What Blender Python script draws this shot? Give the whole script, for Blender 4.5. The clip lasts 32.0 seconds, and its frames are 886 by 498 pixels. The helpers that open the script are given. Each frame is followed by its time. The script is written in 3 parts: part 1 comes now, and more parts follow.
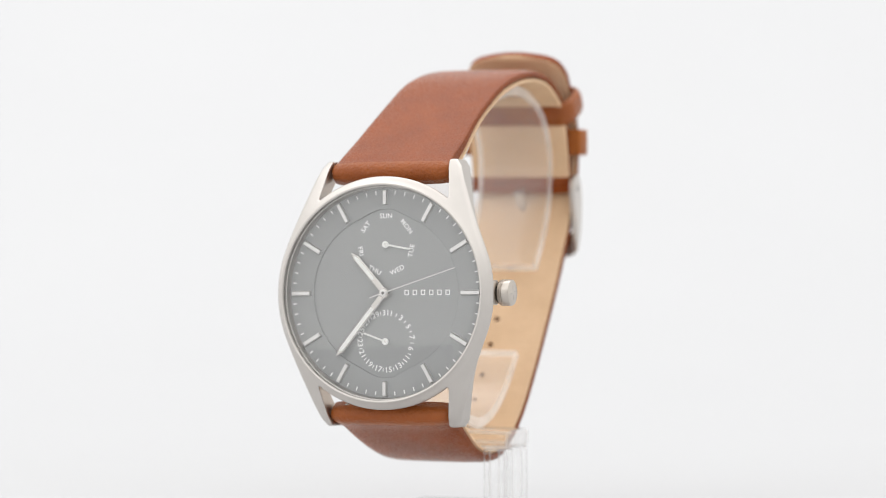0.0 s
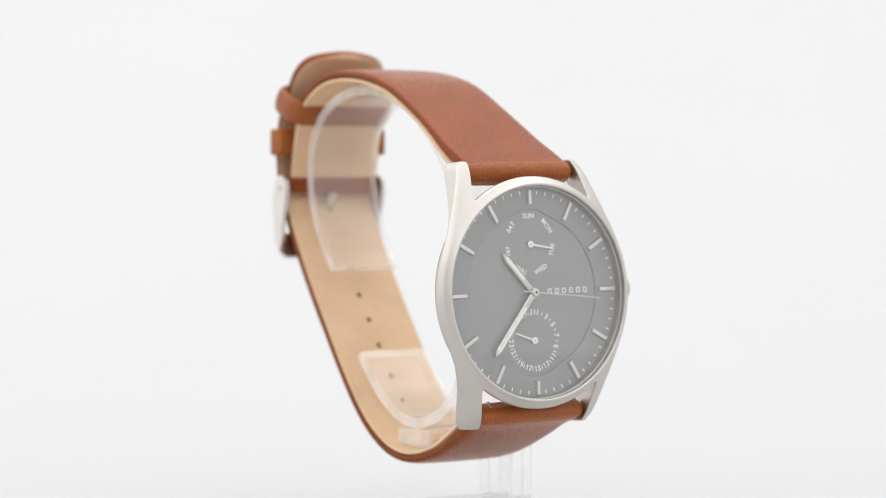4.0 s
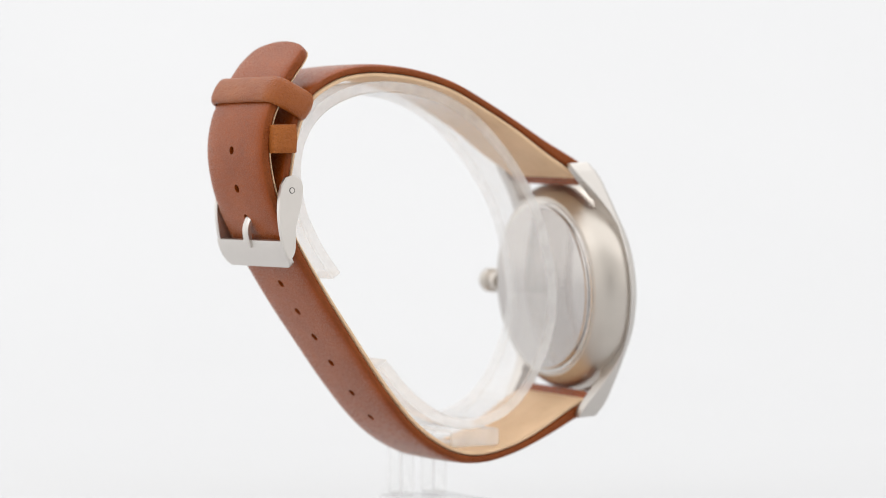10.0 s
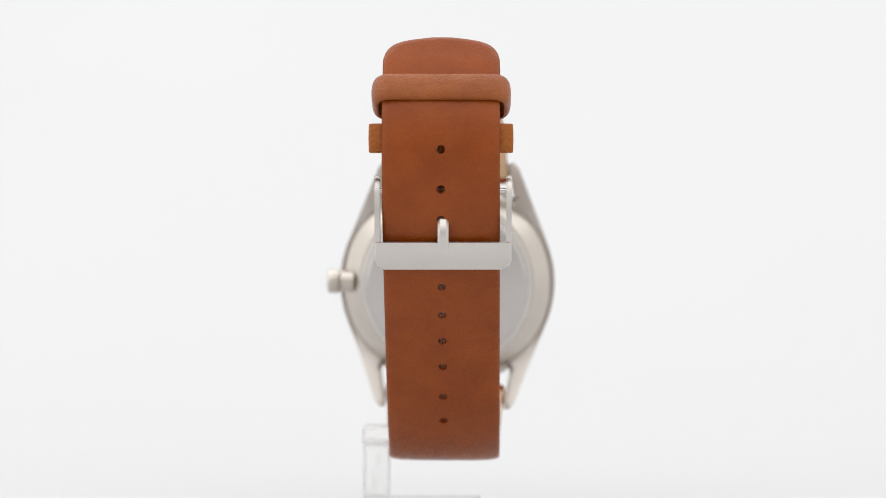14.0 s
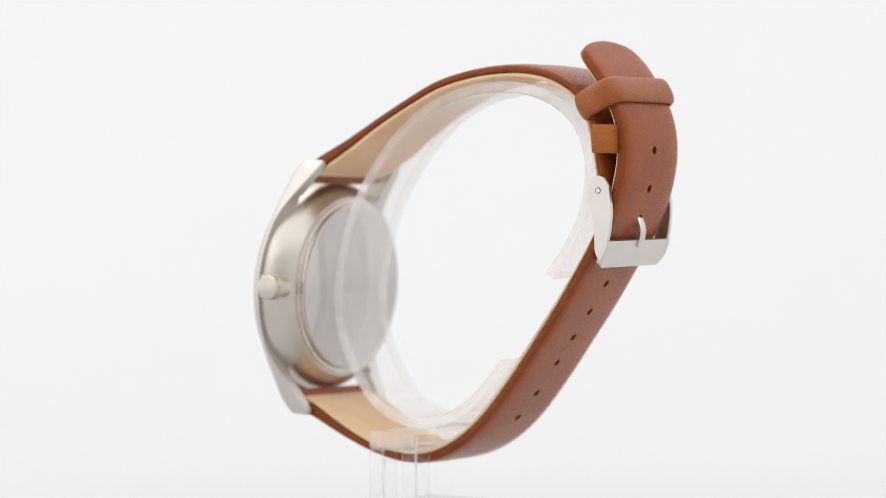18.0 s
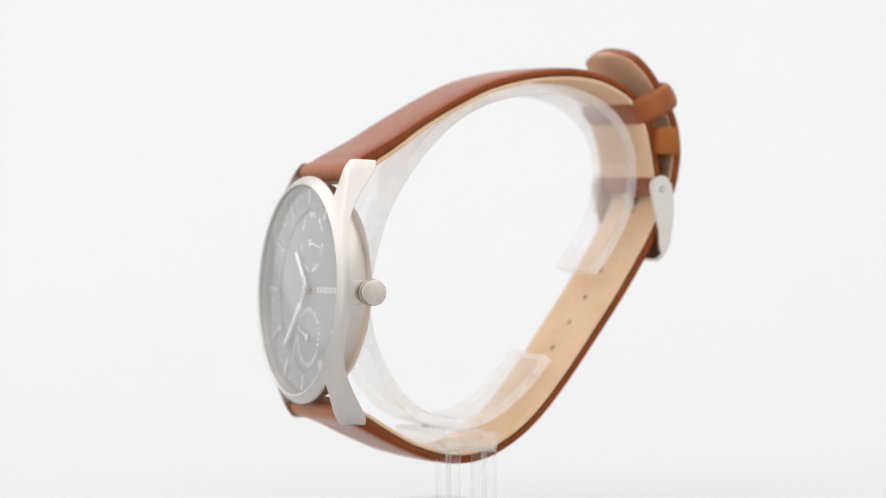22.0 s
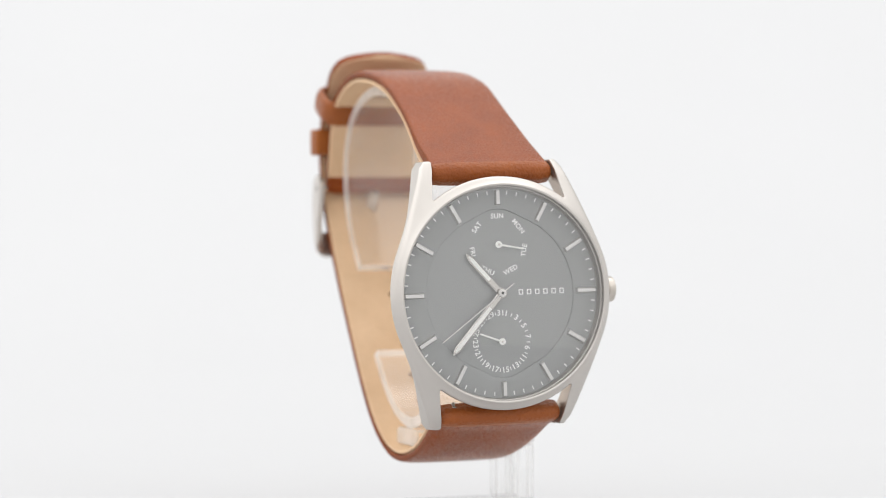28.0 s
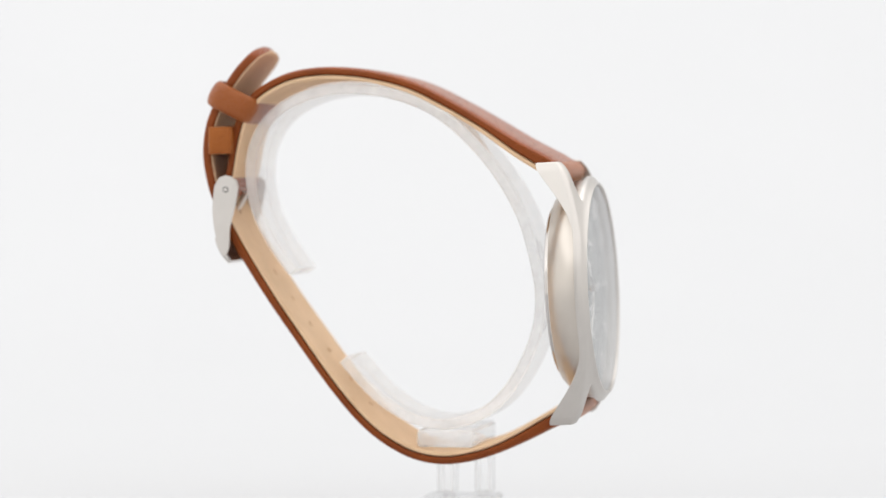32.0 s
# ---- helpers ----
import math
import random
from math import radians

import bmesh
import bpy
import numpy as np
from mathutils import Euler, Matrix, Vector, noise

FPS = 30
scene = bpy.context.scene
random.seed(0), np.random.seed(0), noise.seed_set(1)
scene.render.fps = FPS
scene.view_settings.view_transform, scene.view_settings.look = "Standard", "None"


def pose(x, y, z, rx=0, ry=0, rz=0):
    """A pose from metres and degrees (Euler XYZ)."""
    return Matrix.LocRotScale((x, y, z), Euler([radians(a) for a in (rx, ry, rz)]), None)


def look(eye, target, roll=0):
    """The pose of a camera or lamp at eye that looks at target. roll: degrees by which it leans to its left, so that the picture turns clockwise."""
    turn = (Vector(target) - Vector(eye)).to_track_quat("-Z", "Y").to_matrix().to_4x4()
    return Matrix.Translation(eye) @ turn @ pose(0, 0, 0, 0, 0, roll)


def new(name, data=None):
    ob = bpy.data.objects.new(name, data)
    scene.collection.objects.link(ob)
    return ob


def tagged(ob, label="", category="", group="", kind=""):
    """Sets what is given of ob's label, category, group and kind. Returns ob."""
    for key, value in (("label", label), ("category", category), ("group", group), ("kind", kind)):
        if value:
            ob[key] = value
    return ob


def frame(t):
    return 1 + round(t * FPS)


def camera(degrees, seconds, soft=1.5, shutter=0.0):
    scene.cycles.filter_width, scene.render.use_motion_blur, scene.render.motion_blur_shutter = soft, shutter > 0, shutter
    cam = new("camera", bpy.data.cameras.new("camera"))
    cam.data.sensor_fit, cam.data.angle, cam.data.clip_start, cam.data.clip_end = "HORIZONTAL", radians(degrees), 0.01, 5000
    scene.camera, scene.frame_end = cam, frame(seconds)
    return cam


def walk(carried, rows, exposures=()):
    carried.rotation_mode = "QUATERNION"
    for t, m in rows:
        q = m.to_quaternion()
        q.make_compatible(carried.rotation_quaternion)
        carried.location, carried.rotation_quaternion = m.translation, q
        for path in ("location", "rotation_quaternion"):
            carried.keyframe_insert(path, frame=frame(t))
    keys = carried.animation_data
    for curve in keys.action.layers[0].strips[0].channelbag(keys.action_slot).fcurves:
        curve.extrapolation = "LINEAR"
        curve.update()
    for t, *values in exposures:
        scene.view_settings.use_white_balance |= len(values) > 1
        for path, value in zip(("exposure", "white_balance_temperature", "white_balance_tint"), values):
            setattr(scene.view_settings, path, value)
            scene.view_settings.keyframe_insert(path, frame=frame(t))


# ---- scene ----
from mathutils import geometry

# A wrist watch on a clear acrylic display stand turns slowly before a still camera.
# Watch and stand are drawn in millimetres in their own space: x to the crown, y to the buckle, z up, the turning axis at 0, 0.
MM = 0.001
cam = camera(16.66, 32.0, soft=0.7)
EYE = pose(0.0, -0.5547, 0.066, 90 - 1.479, 0, 0.041)
walk(cam, [(0.0, EYE), (32.0, EYE)])
cam.data.dof.use_dof = True
cam.data.dof.focus_distance = 0.521
cam.data.dof.aperture_fstop = 14.0

# ---- light ----
world = bpy.data.worlds.new("studio")
scene.world = world
world.use_nodes = True
world.node_tree.nodes["Background"].inputs[0].default_value = (1.0, 0.99, 0.975, 1)
world.node_tree.nodes["Background"].inputs[1].default_value = 0.90


def softbox(name, eye, target, sx, sy, watts, colour=(1, 1, 1)):
    lamp = bpy.data.lights.new(name, "AREA")
    lamp.shape, lamp.size, lamp.size_y, lamp.energy, lamp.color = "RECTANGLE", sx, sy, watts, colour
    ob = new(name, lamp)
    ob.matrix_world = look(eye, target)
    return ob


# assumed lamps, all unseen: added and tuned to brighten watch and sweep
softbox("softbox_top", (0, -0.1, 0.8), (0, -0.05, 0.05), 2.4, 2.0, 11.0)
softbox("softbox_left", (-0.95, -0.15, 0.3), (0, -0.15, 0.28), 3.1, 2.0, 8.2)
softbox("softbox_right", (0.95, -0.4, 0.3), (0, -0.4, 0.28), 2.4, 1.3, 1.8)
softbox("softbox_back", (0, 0.35, 0.95), (0, 0.9, 0.2), 1.2, 0.5, 3.4)
scene.view_settings.exposure = -0.05


# ---- materials ----
def material(name, colour=(0.8, 0.8, 0.8), rough=0.5, metal=0.0, spec=0.5):
    m = bpy.data.materials.new(name)
    m.use_nodes = True
    b = m.node_tree.nodes["Principled BSDF"]
    b.inputs["Base Color"].default_value = (*colour, 1)
    b.inputs["Roughness"].default_value = rough
    b.inputs["Metallic"].default_value = metal
    b.inputs["Specular IOR Level"].default_value = spec
    return m, m.node_tree.nodes, m.node_tree.links, b


def noise_node(nodes, links, scale, detail=4.0, rough=0.55, stretch=None, where="Object"):
    co = nodes.new("ShaderNodeTexCoord")
    n = nodes.new("ShaderNodeTexNoise")
    n.inputs["Scale"].default_value, n.inputs["Detail"].default_value, n.inputs["Roughness"].default_value = scale, detail, rough
    if stretch:
        mp = nodes.new("ShaderNodeMapping")
        mp.inputs["Scale"].default_value = stretch
        links.new(co.outputs[where], mp.inputs["Vector"])
        links.new(mp.outputs["Vector"], n.inputs["Vector"])
    else:
        links.new(co.outputs[where], n.inputs["Vector"])
    return n


def ramp(nodes, links, source, stops):
    r = nodes.new("ShaderNodeValToRGB")
    while len(r.color_ramp.elements) < len(stops):
        r.color_ramp.elements.new(0.5)
    for e, (p, c) in zip(r.color_ramp.elements, stops):
        e.position, e.color = p, (*c, 1)
    links.new(source, r.inputs["Fac"])
    return r


def bump(nodes, links, b, source, strength, distance):
    n = nodes.new("ShaderNodeBump")
    n.inputs["Strength"].default_value, n.inputs["Distance"].default_value = strength, distance
    links.new(source, n.inputs["Height"])
    links.new(n.outputs["Normal"], b.inputs["Normal"])
    return n


def leather(name, dark, light, rough, grain, relief=0.6, spec=0.18, sheen=0.0):
    """Smooth hide: cloudy dye, pebbled grain at one scale, short creases at another."""
    m, nodes, links, b = material(name, light, rough, 0.0, spec)
    b.inputs["Sheen Weight"].default_value, b.inputs["Sheen Roughness"].default_value = sheen, 0.45
    b.inputs["Sheen Tint"].default_value = (1.0, 0.56, 0.3, 1)
    stains = noise_node(nodes, links, 140.0, 6, 0.65)
    r = ramp(nodes, links, stains.outputs["Fac"], [(0.3, dark), (0.7, light)])
    links.new(r.outputs["Color"], b.inputs["Base Color"])
    cells = nodes.new("ShaderNodeTexVoronoi")
    cells.feature = "SMOOTH_F1"
    cells.inputs["Scale"].default_value = grain
    warp = noise_node(nodes, links, grain * 0.5, 3)
    co = nodes.new("ShaderNodeTexCoord")
    shift = nodes.new("ShaderNodeMixRGB")
    shift.blend_type = "ADD"
    shift.inputs["Fac"].default_value = 0.0003
    links.new(co.outputs["Object"], shift.inputs["Color1"])
    links.new(warp.outputs["Color"], shift.inputs["Color2"])
    links.new(shift.outputs["Color"], cells.inputs["Vector"])
    fine = noise_node(nodes, links, grain * 1.6, 3)
    creases = noise_node(nodes, links, grain * 0.35, 5, 0.6, (0.35, 1.0, 1.3))
    mix, both = nodes.new("ShaderNodeMath"), nodes.new("ShaderNodeMath")
    mix.operation, both.operation = "ADD", "MULTIPLY_ADD"
    links.new(cells.outputs["Distance"], mix.inputs[0])
    links.new(fine.outputs["Fac"], mix.inputs[1])
    links.new(creases.outputs["Fac"], both.inputs[0])
    both.inputs[1].default_value = 1.6
    links.new(mix.outputs[0], both.inputs[2])
    bump(nodes, links, b, both.outputs[0], relief, 0.00026)
    gloss = ramp(nodes, links, fine.outputs["Fac"], [(0.3, (rough - 0.06,) * 3), (0.7, (rough + 0.1,) * 3)])
    links.new(gloss.outputs["Color"], b.inputs["Roughness"])
    return m


def brushed(name, colour, rough, stretch, grain=9000.0):
    m, nodes, links, b = material(name, colour, rough, 1.0)
    lines = noise_node(nodes, links, grain, 3, 0.6, stretch)
    r = ramp(nodes, links, lines.outputs["Fac"], [(0.3, (rough - 0.02,) * 3), (0.7, (rough + 0.02,) * 3)])
    links.new(r.outputs["Color"], b.inputs["Roughness"])
    wear = noise_node(nodes, links, 250.0, 4)
    dull = ramp(nodes, links, wear.outputs["Fac"], [(0.3, tuple(0.98 * c for c in colour)), (0.7, tuple(1.02 * c for c in colour))])
    links.new(dull.outputs["Color"], b.inputs["Base Color"])
    return m


LEATHER = leather("cognac_leather", (0.2, 0.038, 0.0035), (0.262, 0.0545, 0.0054), 0.25, 2600.0, 0.17, 0.24, 0.1)
LEATHER_ROLL = leather("grained_roll_leather", (0.25, 0.058, 0.0092), (0.32, 0.085, 0.0150), 0.3, 1900.0, 0.5, 0.3, 0.2)
LEATHER_LOOP = leather("tan_loop_leather", (0.23, 0.054, 0.0095), (0.31, 0.088, 0.0165), 0.29, 2600.0, 0.42, 0.32)
LEATHER_TAB = leather("light_tan_leather", (0.28, 0.078, 0.014), (0.36, 0.112, 0.022), 0.42, 2400.0)
EDGE_PAINT = leather("dark_edge_paint", (0.18, 0.04, 0.007), (0.24, 0.056, 0.009), 0.42, 2600.0, 0.6, 0.17)
LINING = leather("beige_lining", (0.665, 0.455, 0.28), (0.76, 0.535, 0.345), 0.6, 3000.0, 0.5)
STEEL = brushed("brushed_steel", (0.58, 0.55, 0.52), 0.4, (1, 1, 0.04))
# warmer than STEEL: the strap's brown reflection is put into this colour
STEEL_FLANK = brushed("brushed_flank", (0.56, 0.515, 0.465), 0.33, (1.0, 1.0, 1.0), 120.0)
POLISHED = brushed("polished_steel", (0.62, 0.59, 0.56), 0.14, (1, 1, 1))
SATIN = brushed("satin_steel", (0.65, 0.615, 0.58), 0.34, (0.05, 1, 1))
MARKER = brushed("satin_marker", (0.72, 0.705, 0.69), 0.36, (1, 1, 1))
HAND_STEEL = brushed("hand_steel", (0.62, 0.59, 0.56), 0.26, (1, 1, 1))
BACK_STEEL = brushed("dull_back_steel", (0.55, 0.52, 0.50), 0.16, (1.0, 1.0, 0.03), 700.0)
BRASS = material("brass", (0.45, 0.30, 0.16), 0.3, 1.0)[0]
DARK = material("hole_shade", (0.03, 0.028, 0.026), 0.6)[0]
WHITE_PRINT = material("white_print", (0.9, 0.9, 0.89), 0.5)[0]
LUME = material("white_lume", (0.88, 0.88, 0.85), 0.5)[0]


def dial_material():
    m, nodes, links, b = material("grey_dial", (0.31, 0.316, 0.314), 0.5, 0.1)
    n = noise_node(nodes, links, 2500.0, 2)
    r = ramp(nodes, links, n.outputs["Fac"], [(0.3, (0.306, 0.312, 0.31)), (0.7, (0.312, 0.318, 0.316))])
    links.new(r.outputs["Color"], b.inputs["Base Color"])
    return m


def clear(name, ior, rough, tint, milk=0.0, steep=5.0, shine=0.5):
    """A clear sheet: it lets light straight through and mirrors by its Fresnel gloss; milk: the share of white haze in
    it, standing in for light bent and mirrored inside; shine: how much of that haze glows with light from behind.
    """
    m = bpy.data.materials.new(name)
    m.use_nodes = True
    nodes, links = m.node_tree.nodes, m.node_tree.links
    nodes.remove(nodes["Principled BSDF"])
    through_it, mirror = nodes.new("ShaderNodeBsdfTransparent"), nodes.new("ShaderNodeBsdfGlossy")
    through_it.inputs["Color"].default_value = (*tint, 1)
    mirror.inputs["Roughness"].default_value = rough
    facing, power, gain, mix = nodes.new("ShaderNodeLayerWeight"), nodes.new("ShaderNodeMath"), nodes.new("ShaderNodeMath"), nodes.new("ShaderNodeMixShader")
    facing.inputs["Blend"].default_value = 0.5
    power.operation, gain.operation = "POWER", "MULTIPLY_ADD"
    power.inputs[1].default_value = steep
    f0 = ((ior - 1) / (ior + 1)) ** 2
    gain.inputs[1].default_value, gain.inputs[2].default_value = 1 - f0, f0
    links.new(facing.outputs["Facing"], power.inputs[0])
    links.new(power.outputs[0], gain.inputs[0])
    links.new(gain.outputs[0], mix.inputs[0])
    links.new(through_it.outputs[0], mix.inputs[1])
    links.new(mirror.outputs[0], mix.inputs[2])
    last = mix
    if milk:
        haze, glow, add = nodes.new("ShaderNodeBsdfDiffuse"), nodes.new("ShaderNodeBsdfTranslucent"), nodes.new("ShaderNodeMixShader")
        haze.inputs["Color"].default_value = glow.inputs["Color"].default_value = (0.98, 0.98, 0.98, 1)
        add.inputs[0].default_value = shine
        links.new(haze.outputs[0], add.inputs[1])
        links.new(glow.outputs[0], add.inputs[2])
        n = noise_node(nodes, links, 90.0, 5)
        r = ramp(nodes, links, n.outputs["Fac"], [(0.3, (milk * 0.6,) * 3), (0.75, (milk * 1.3,) * 3)])
        last = nodes.new("ShaderNodeMixShader")
        links.new(r.outputs["Color"], last.inputs[0])
        links.new(mix.outputs[0], last.inputs[1])
        links.new(add.outputs[0], last.inputs[2])
    links.new(last.outputs[0], nodes["Material Output"].inputs["Surface"])
    return m


DIAL = dial_material()
CRYSTAL = clear("mineral_crystal", 1.7, 0.012, (0.99, 0.99, 0.99), 0.0, 4.6)


# white haze in faces and cuff edges stands in for internal reflections
ACRYLIC = clear("clear_acrylic", 1.49, 0.06, (0.999, 0.999, 0.998), 0.10)
ACRYLIC_EDGE = clear("edge_light_acrylic", 1.49, 0.2, (1.0, 1.0, 1.0), 0.48, shine=0.65)
ACRYLIC_BLOCK = clear("clear_acrylic_block", 1.49, 0.04, (0.998, 0.998, 0.996), 0.02)
# grey tint and haze paint the dark and pale lines of refraction
BLOCK_EDGE = clear("refraction_line_edge", 1.49, 0.1, (0.94, 0.94, 0.94), 0.38)


def sweep_material():
    m, nodes, links, b = material("white_paper_sweep", (0.535, 0.537, 0.545), 0.85, 0, 0.2)
    n = noise_node(nodes, links, 6.0, 4)
    r = ramp(nodes, links, n.outputs["Fac"], [(0.3, (0.532, 0.535, 0.543)), (0.7, (0.542, 0.545, 0.553))])
    links.new(r.outputs["Color"], b.inputs["Base Color"])
    return m


SWEEP = sweep_material()


# ---- mesh helpers ----
def link_mesh(name, bm, mat, parent=None, smooth=True, label=""):
    """One mesh object from a bmesh in millimetres."""
    bmesh.ops.scale(bm, vec=(MM, MM, MM), verts=bm.verts)
    bmesh.ops.recalc_face_normals(bm, faces=bm.faces)
    me = bpy.data.meshes.new(name)
    bm.to_mesh(me)
    bm.free()
    me.materials.append(mat)
    if smooth:
        me.shade_smooth()
        me.set_sharp_from_angle(angle=radians(38))
    ob = new(name, me)
    ob.parent = parent
    if label:
        ob["label"] = label
    return ob


part = link_mesh


def lathe(profile, steps=96, arc=360.0, closed=False):
    """Turns (r, y) pairs round the y axis."""
    bm = bmesh.new()
    rings = []
    count = steps if arc >= 360 else steps + 1
    for k in range(count):
        a = radians(arc) * k / steps
        rings.append([bm.verts.new((r * math.sin(a), y, r * math.cos(a))) for r, y in profile])
    n = len(profile)
    for k in range(steps):
        p, q = rings[k], rings[(k + 1) % count]
        for j in range(n if closed else n - 1):
            bm.faces.new((p[j], p[(j + 1) % n], q[(j + 1) % n], q[j]))
    bmesh.ops.remove_doubles(bm, verts=bm.verts, dist=1e-5)
    return bm


def loft(sections, cap=True):
    """Skin over closed loops of equal length."""
    bm = bmesh.new()
    rows = [[bm.verts.new(p) for p in loop] for loop in sections]
    n = len(rows[0])
    for p, q in zip(rows, rows[1:]):
        for j in range(n):
            bm.faces.new((p[j], p[(j + 1) % n], q[(j + 1) % n], q[j]))
    if cap:
        bm.faces.new(rows[0][::-1])
        bm.faces.new(rows[-1])
    return bm


def box(x0, x1, y0, y1, z0, z1, bevel=0.0, segments=2):
    bm = bmesh.new()
    bmesh.ops.create_cube(bm, size=1)
    for v in bm.verts:
        v.co = Vector((x0 + (v.co.x + 0.5) * (x1 - x0), y0 + (v.co.y + 0.5) * (y1 - y0), z0 + (v.co.z + 0.5) * (z1 - z0)))
    if bevel:
        bmesh.ops.bevel(bm, geom=bm.edges[:], offset=bevel, segments=segments, profile=0.5, affect="EDGES")
    return bm


def merge(*meshes):
    """Joins bmeshes into the first one."""
    out = meshes[0]
    for bm in meshes[1:]:
        me = bpy.data.meshes.new("joint")
        bm.to_mesh(me)
        bm.free()
        out.from_mesh(me)
        bpy.data.meshes.remove(me)
    return out


def moved(bm, m):
    bmesh.ops.transform(bm, matrix=m, verts=bm.verts)
    return bm


def mm_pose(x, y, z, rx=0, ry=0, rz=0):
    return pose(x, y, z, rx, ry, rz)


def spline(points, per=6):
    """Catmull-Rom through (y, z) points, then evenly respaced."""
    p = [Vector(a) for a in points]
    p = [2 * p[0] - p[1], *p, 2 * p[-1] - p[-2]]
    out = []
    for a, b, c, d in zip(p, p[1:], p[2:], p[3:]):
        for k in range(per):
            t = k / per
            out.append(0.5 * (2 * b + (c - a) * t + (2 * a - 5 * b + 4 * c - d) * t * t + (3 * b - a - 3 * c + d) * t ** 3))
    out.append(p[-2])
    return out


def frames_along(path, outward):
    """Each path point with its normal; outward: +1 or -1 picks the side."""
    rows = []
    for k, p in enumerate(path):
        t = (path[min(k + 1, len(path) - 1)] - path[max(k - 1, 0)]).normalized()
        rows.append((p, Vector((t.y, -t.x)) * outward, t))
    return rows


def ease(a, b, s):
    s = max(0.0, min(1.0, (s - a) / (b - a)))
    return s * s * (3 - 2 * s)


def lengths(path):
    run, out = 0.0, [0.0]
    for a, b in zip(path, path[1:]):
        run += (b - a).length
        out.append(run)
    return out


# ---- the studio ----
def studio_sweep():
    bm = bmesh.new()
    rows = []
    line = [(-1.2, 0.0), (-0.4, 0.0), (0.0, 0.0), (0.25, 0.0)]
    line += [(0.25 + 0.8 * math.sin(radians(a)), 0.8 - 0.8 * math.cos(radians(a))) for a in range(5, 91, 5)]
    line += [(1.05, 1.2), (1.05, 1.6)]
    for y, z in line:
        rows.append([bm.verts.new((x * 1000, y * 1000, z * 1000)) for x in (-0.5, -0.25, 0.0, 0.25, 0.5)])
    for p, q in zip(rows, rows[1:]):
        for j in range(4):
            bm.faces.new((p[j], p[j + 1], q[j + 1], q[j]))
    ob = link_mesh("ground", bm, SWEEP)
    return tagged(ob, "seamless white paper sweep under and behind the watch", "backdrop", kind="structure")


studio_sweep()


def film_camera():
    """The dark camera and its tripod, which the watch glass mirrors."""
    thing = tagged(new("film_camera"), "black film camera on a tripod facing the watch", "camera")
    thing.location = (0.0, -0.62, 0)
    BLACK = material("black_plastic", (0.02, 0.02, 0.022), 0.45)[0]
    part("body", box(-70, 70, -75, -10, 22, 128, 20, 4), BLACK, thing)
    part("lens", moved(lathe([(22, -12), (26, -12), (27, 20), (27, 48), (24, 48), (22, 30), (0, 28)], 40), mm_pose(0, 0, 66)), BLACK, thing)
    part("tripod_head", box(-40, 40, -60, -15, 0.5, 23, 6), BLACK, thing)


film_camera()

# ---- the watch ----
watch = tagged(new("wrist_watch"), "silver wrist watch with grey dial and cognac leather strap", "watch")
CASE = mm_pose(0.05, -27.0, 44.6, -3.0, -1.2, 0)   # dial centre, leaning back and rolled


def case_part(name, bm, mat, parent=watch, smooth=True, label=""):
    return link_mesh(name, moved(bm, CASE), mat, parent, smooth, label)


def shoulder(rho):
    """Depth of the brushed front at a distance from the dial's centre: it falls away from the glass and bends back at the lug tips."""
    return -2.38 + 0.95 * max(0.0, rho - 19.15) ** 0.75 + 1.15 * max(0.0, (rho - 24.3) / 2.4) ** 1.5


def level(z, table):
    """Piecewise linear value of a table of (z, value) rows."""
    for (z0, v0), (z1, v1) in zip(table, table[1:]):
        if z <= z1:
            return v0 + (v1 - v0) * max(0.0, (z - z0) / (z1 - z0))
    return table[-1][1]


UNDERSIDE = [(0, -0.45), (9.3, -0.43), (10.0, -0.28), (11.0, -0.02), (12.3, 0.4), (14.2, 1.15), (16.0, 2.2), (17.5, 3.2), (19.0, 4.3), (20.4, 5.35), (21.6, 6.2), (22.6, 6.8), (23.6, 6.9)]


def underside(x, z):
    """Depth of the frame's back: a thin rim that deepens into the lugs."""
    rho, psi = math.hypot(x, z), math.degrees(math.atan2(abs(z), abs(x)))
    return level(abs(z) * (1 - ease(51, 53, psi) * (1 - ease(20.45, 20.9, rho))), UNDERSIDE)


def curve3(a, b, c, steps):
    """Points on a quadratic bend from a to c."""
    return [a * (1 - t) ** 2 + b * 2 * t * (1 - t) + c * t * t for t in (k / steps for k in range(steps + 1))]


def frame_outline():
    """The frame seen from the front: a ring with four straight-flanked lugs."""
    polar = lambda r, psi: Vector((r * math.cos(radians(psi)), r * math.sin(radians(psi))))
    start = polar(20.62, 21.6)
    way = Vector((-math.sin(radians(21.6)), math.cos(radians(21.6))))
    tip_out, tip_in, notch = start + way * 17.1 - Vector((0.35, 0)), Vector((11.2, 23.45)), polar(20.45, 52.4)
    inner = (notch - tip_in).normalized()
    quarter = [polar(20.62, 1.2 * k) for k in range(18)]
    quarter += [start + way * (16.5 * k / 24) for k in range(24)]
    quarter += curve3(tip_out - way * 0.5, tip_out, tip_out + (tip_in - tip_out) * 0.32, 5)
    quarter += curve3(tip_in + (tip_out - tip_in) * 0.32, tip_in, tip_in + inner * 0.5, 5)
    run = (notch - tip_in).length
    quarter += [tip_in + inner * (run * k / 14) for k in range(2, 13)]
    quarter += curve3(notch - inner * 0.75, notch, polar(20.45, 54.6), 6)
    quarter += [polar(20.45, 55.5 + 1.5 * k) for k in range(23)] + [polar(20.45, 90)]
    half = quarter + [Vector((-p.x, p.y)) for p in quarter[-2::-1]]
    return half + [Vector((p.x, -p.y)) for p in half[-2:0:-1]]


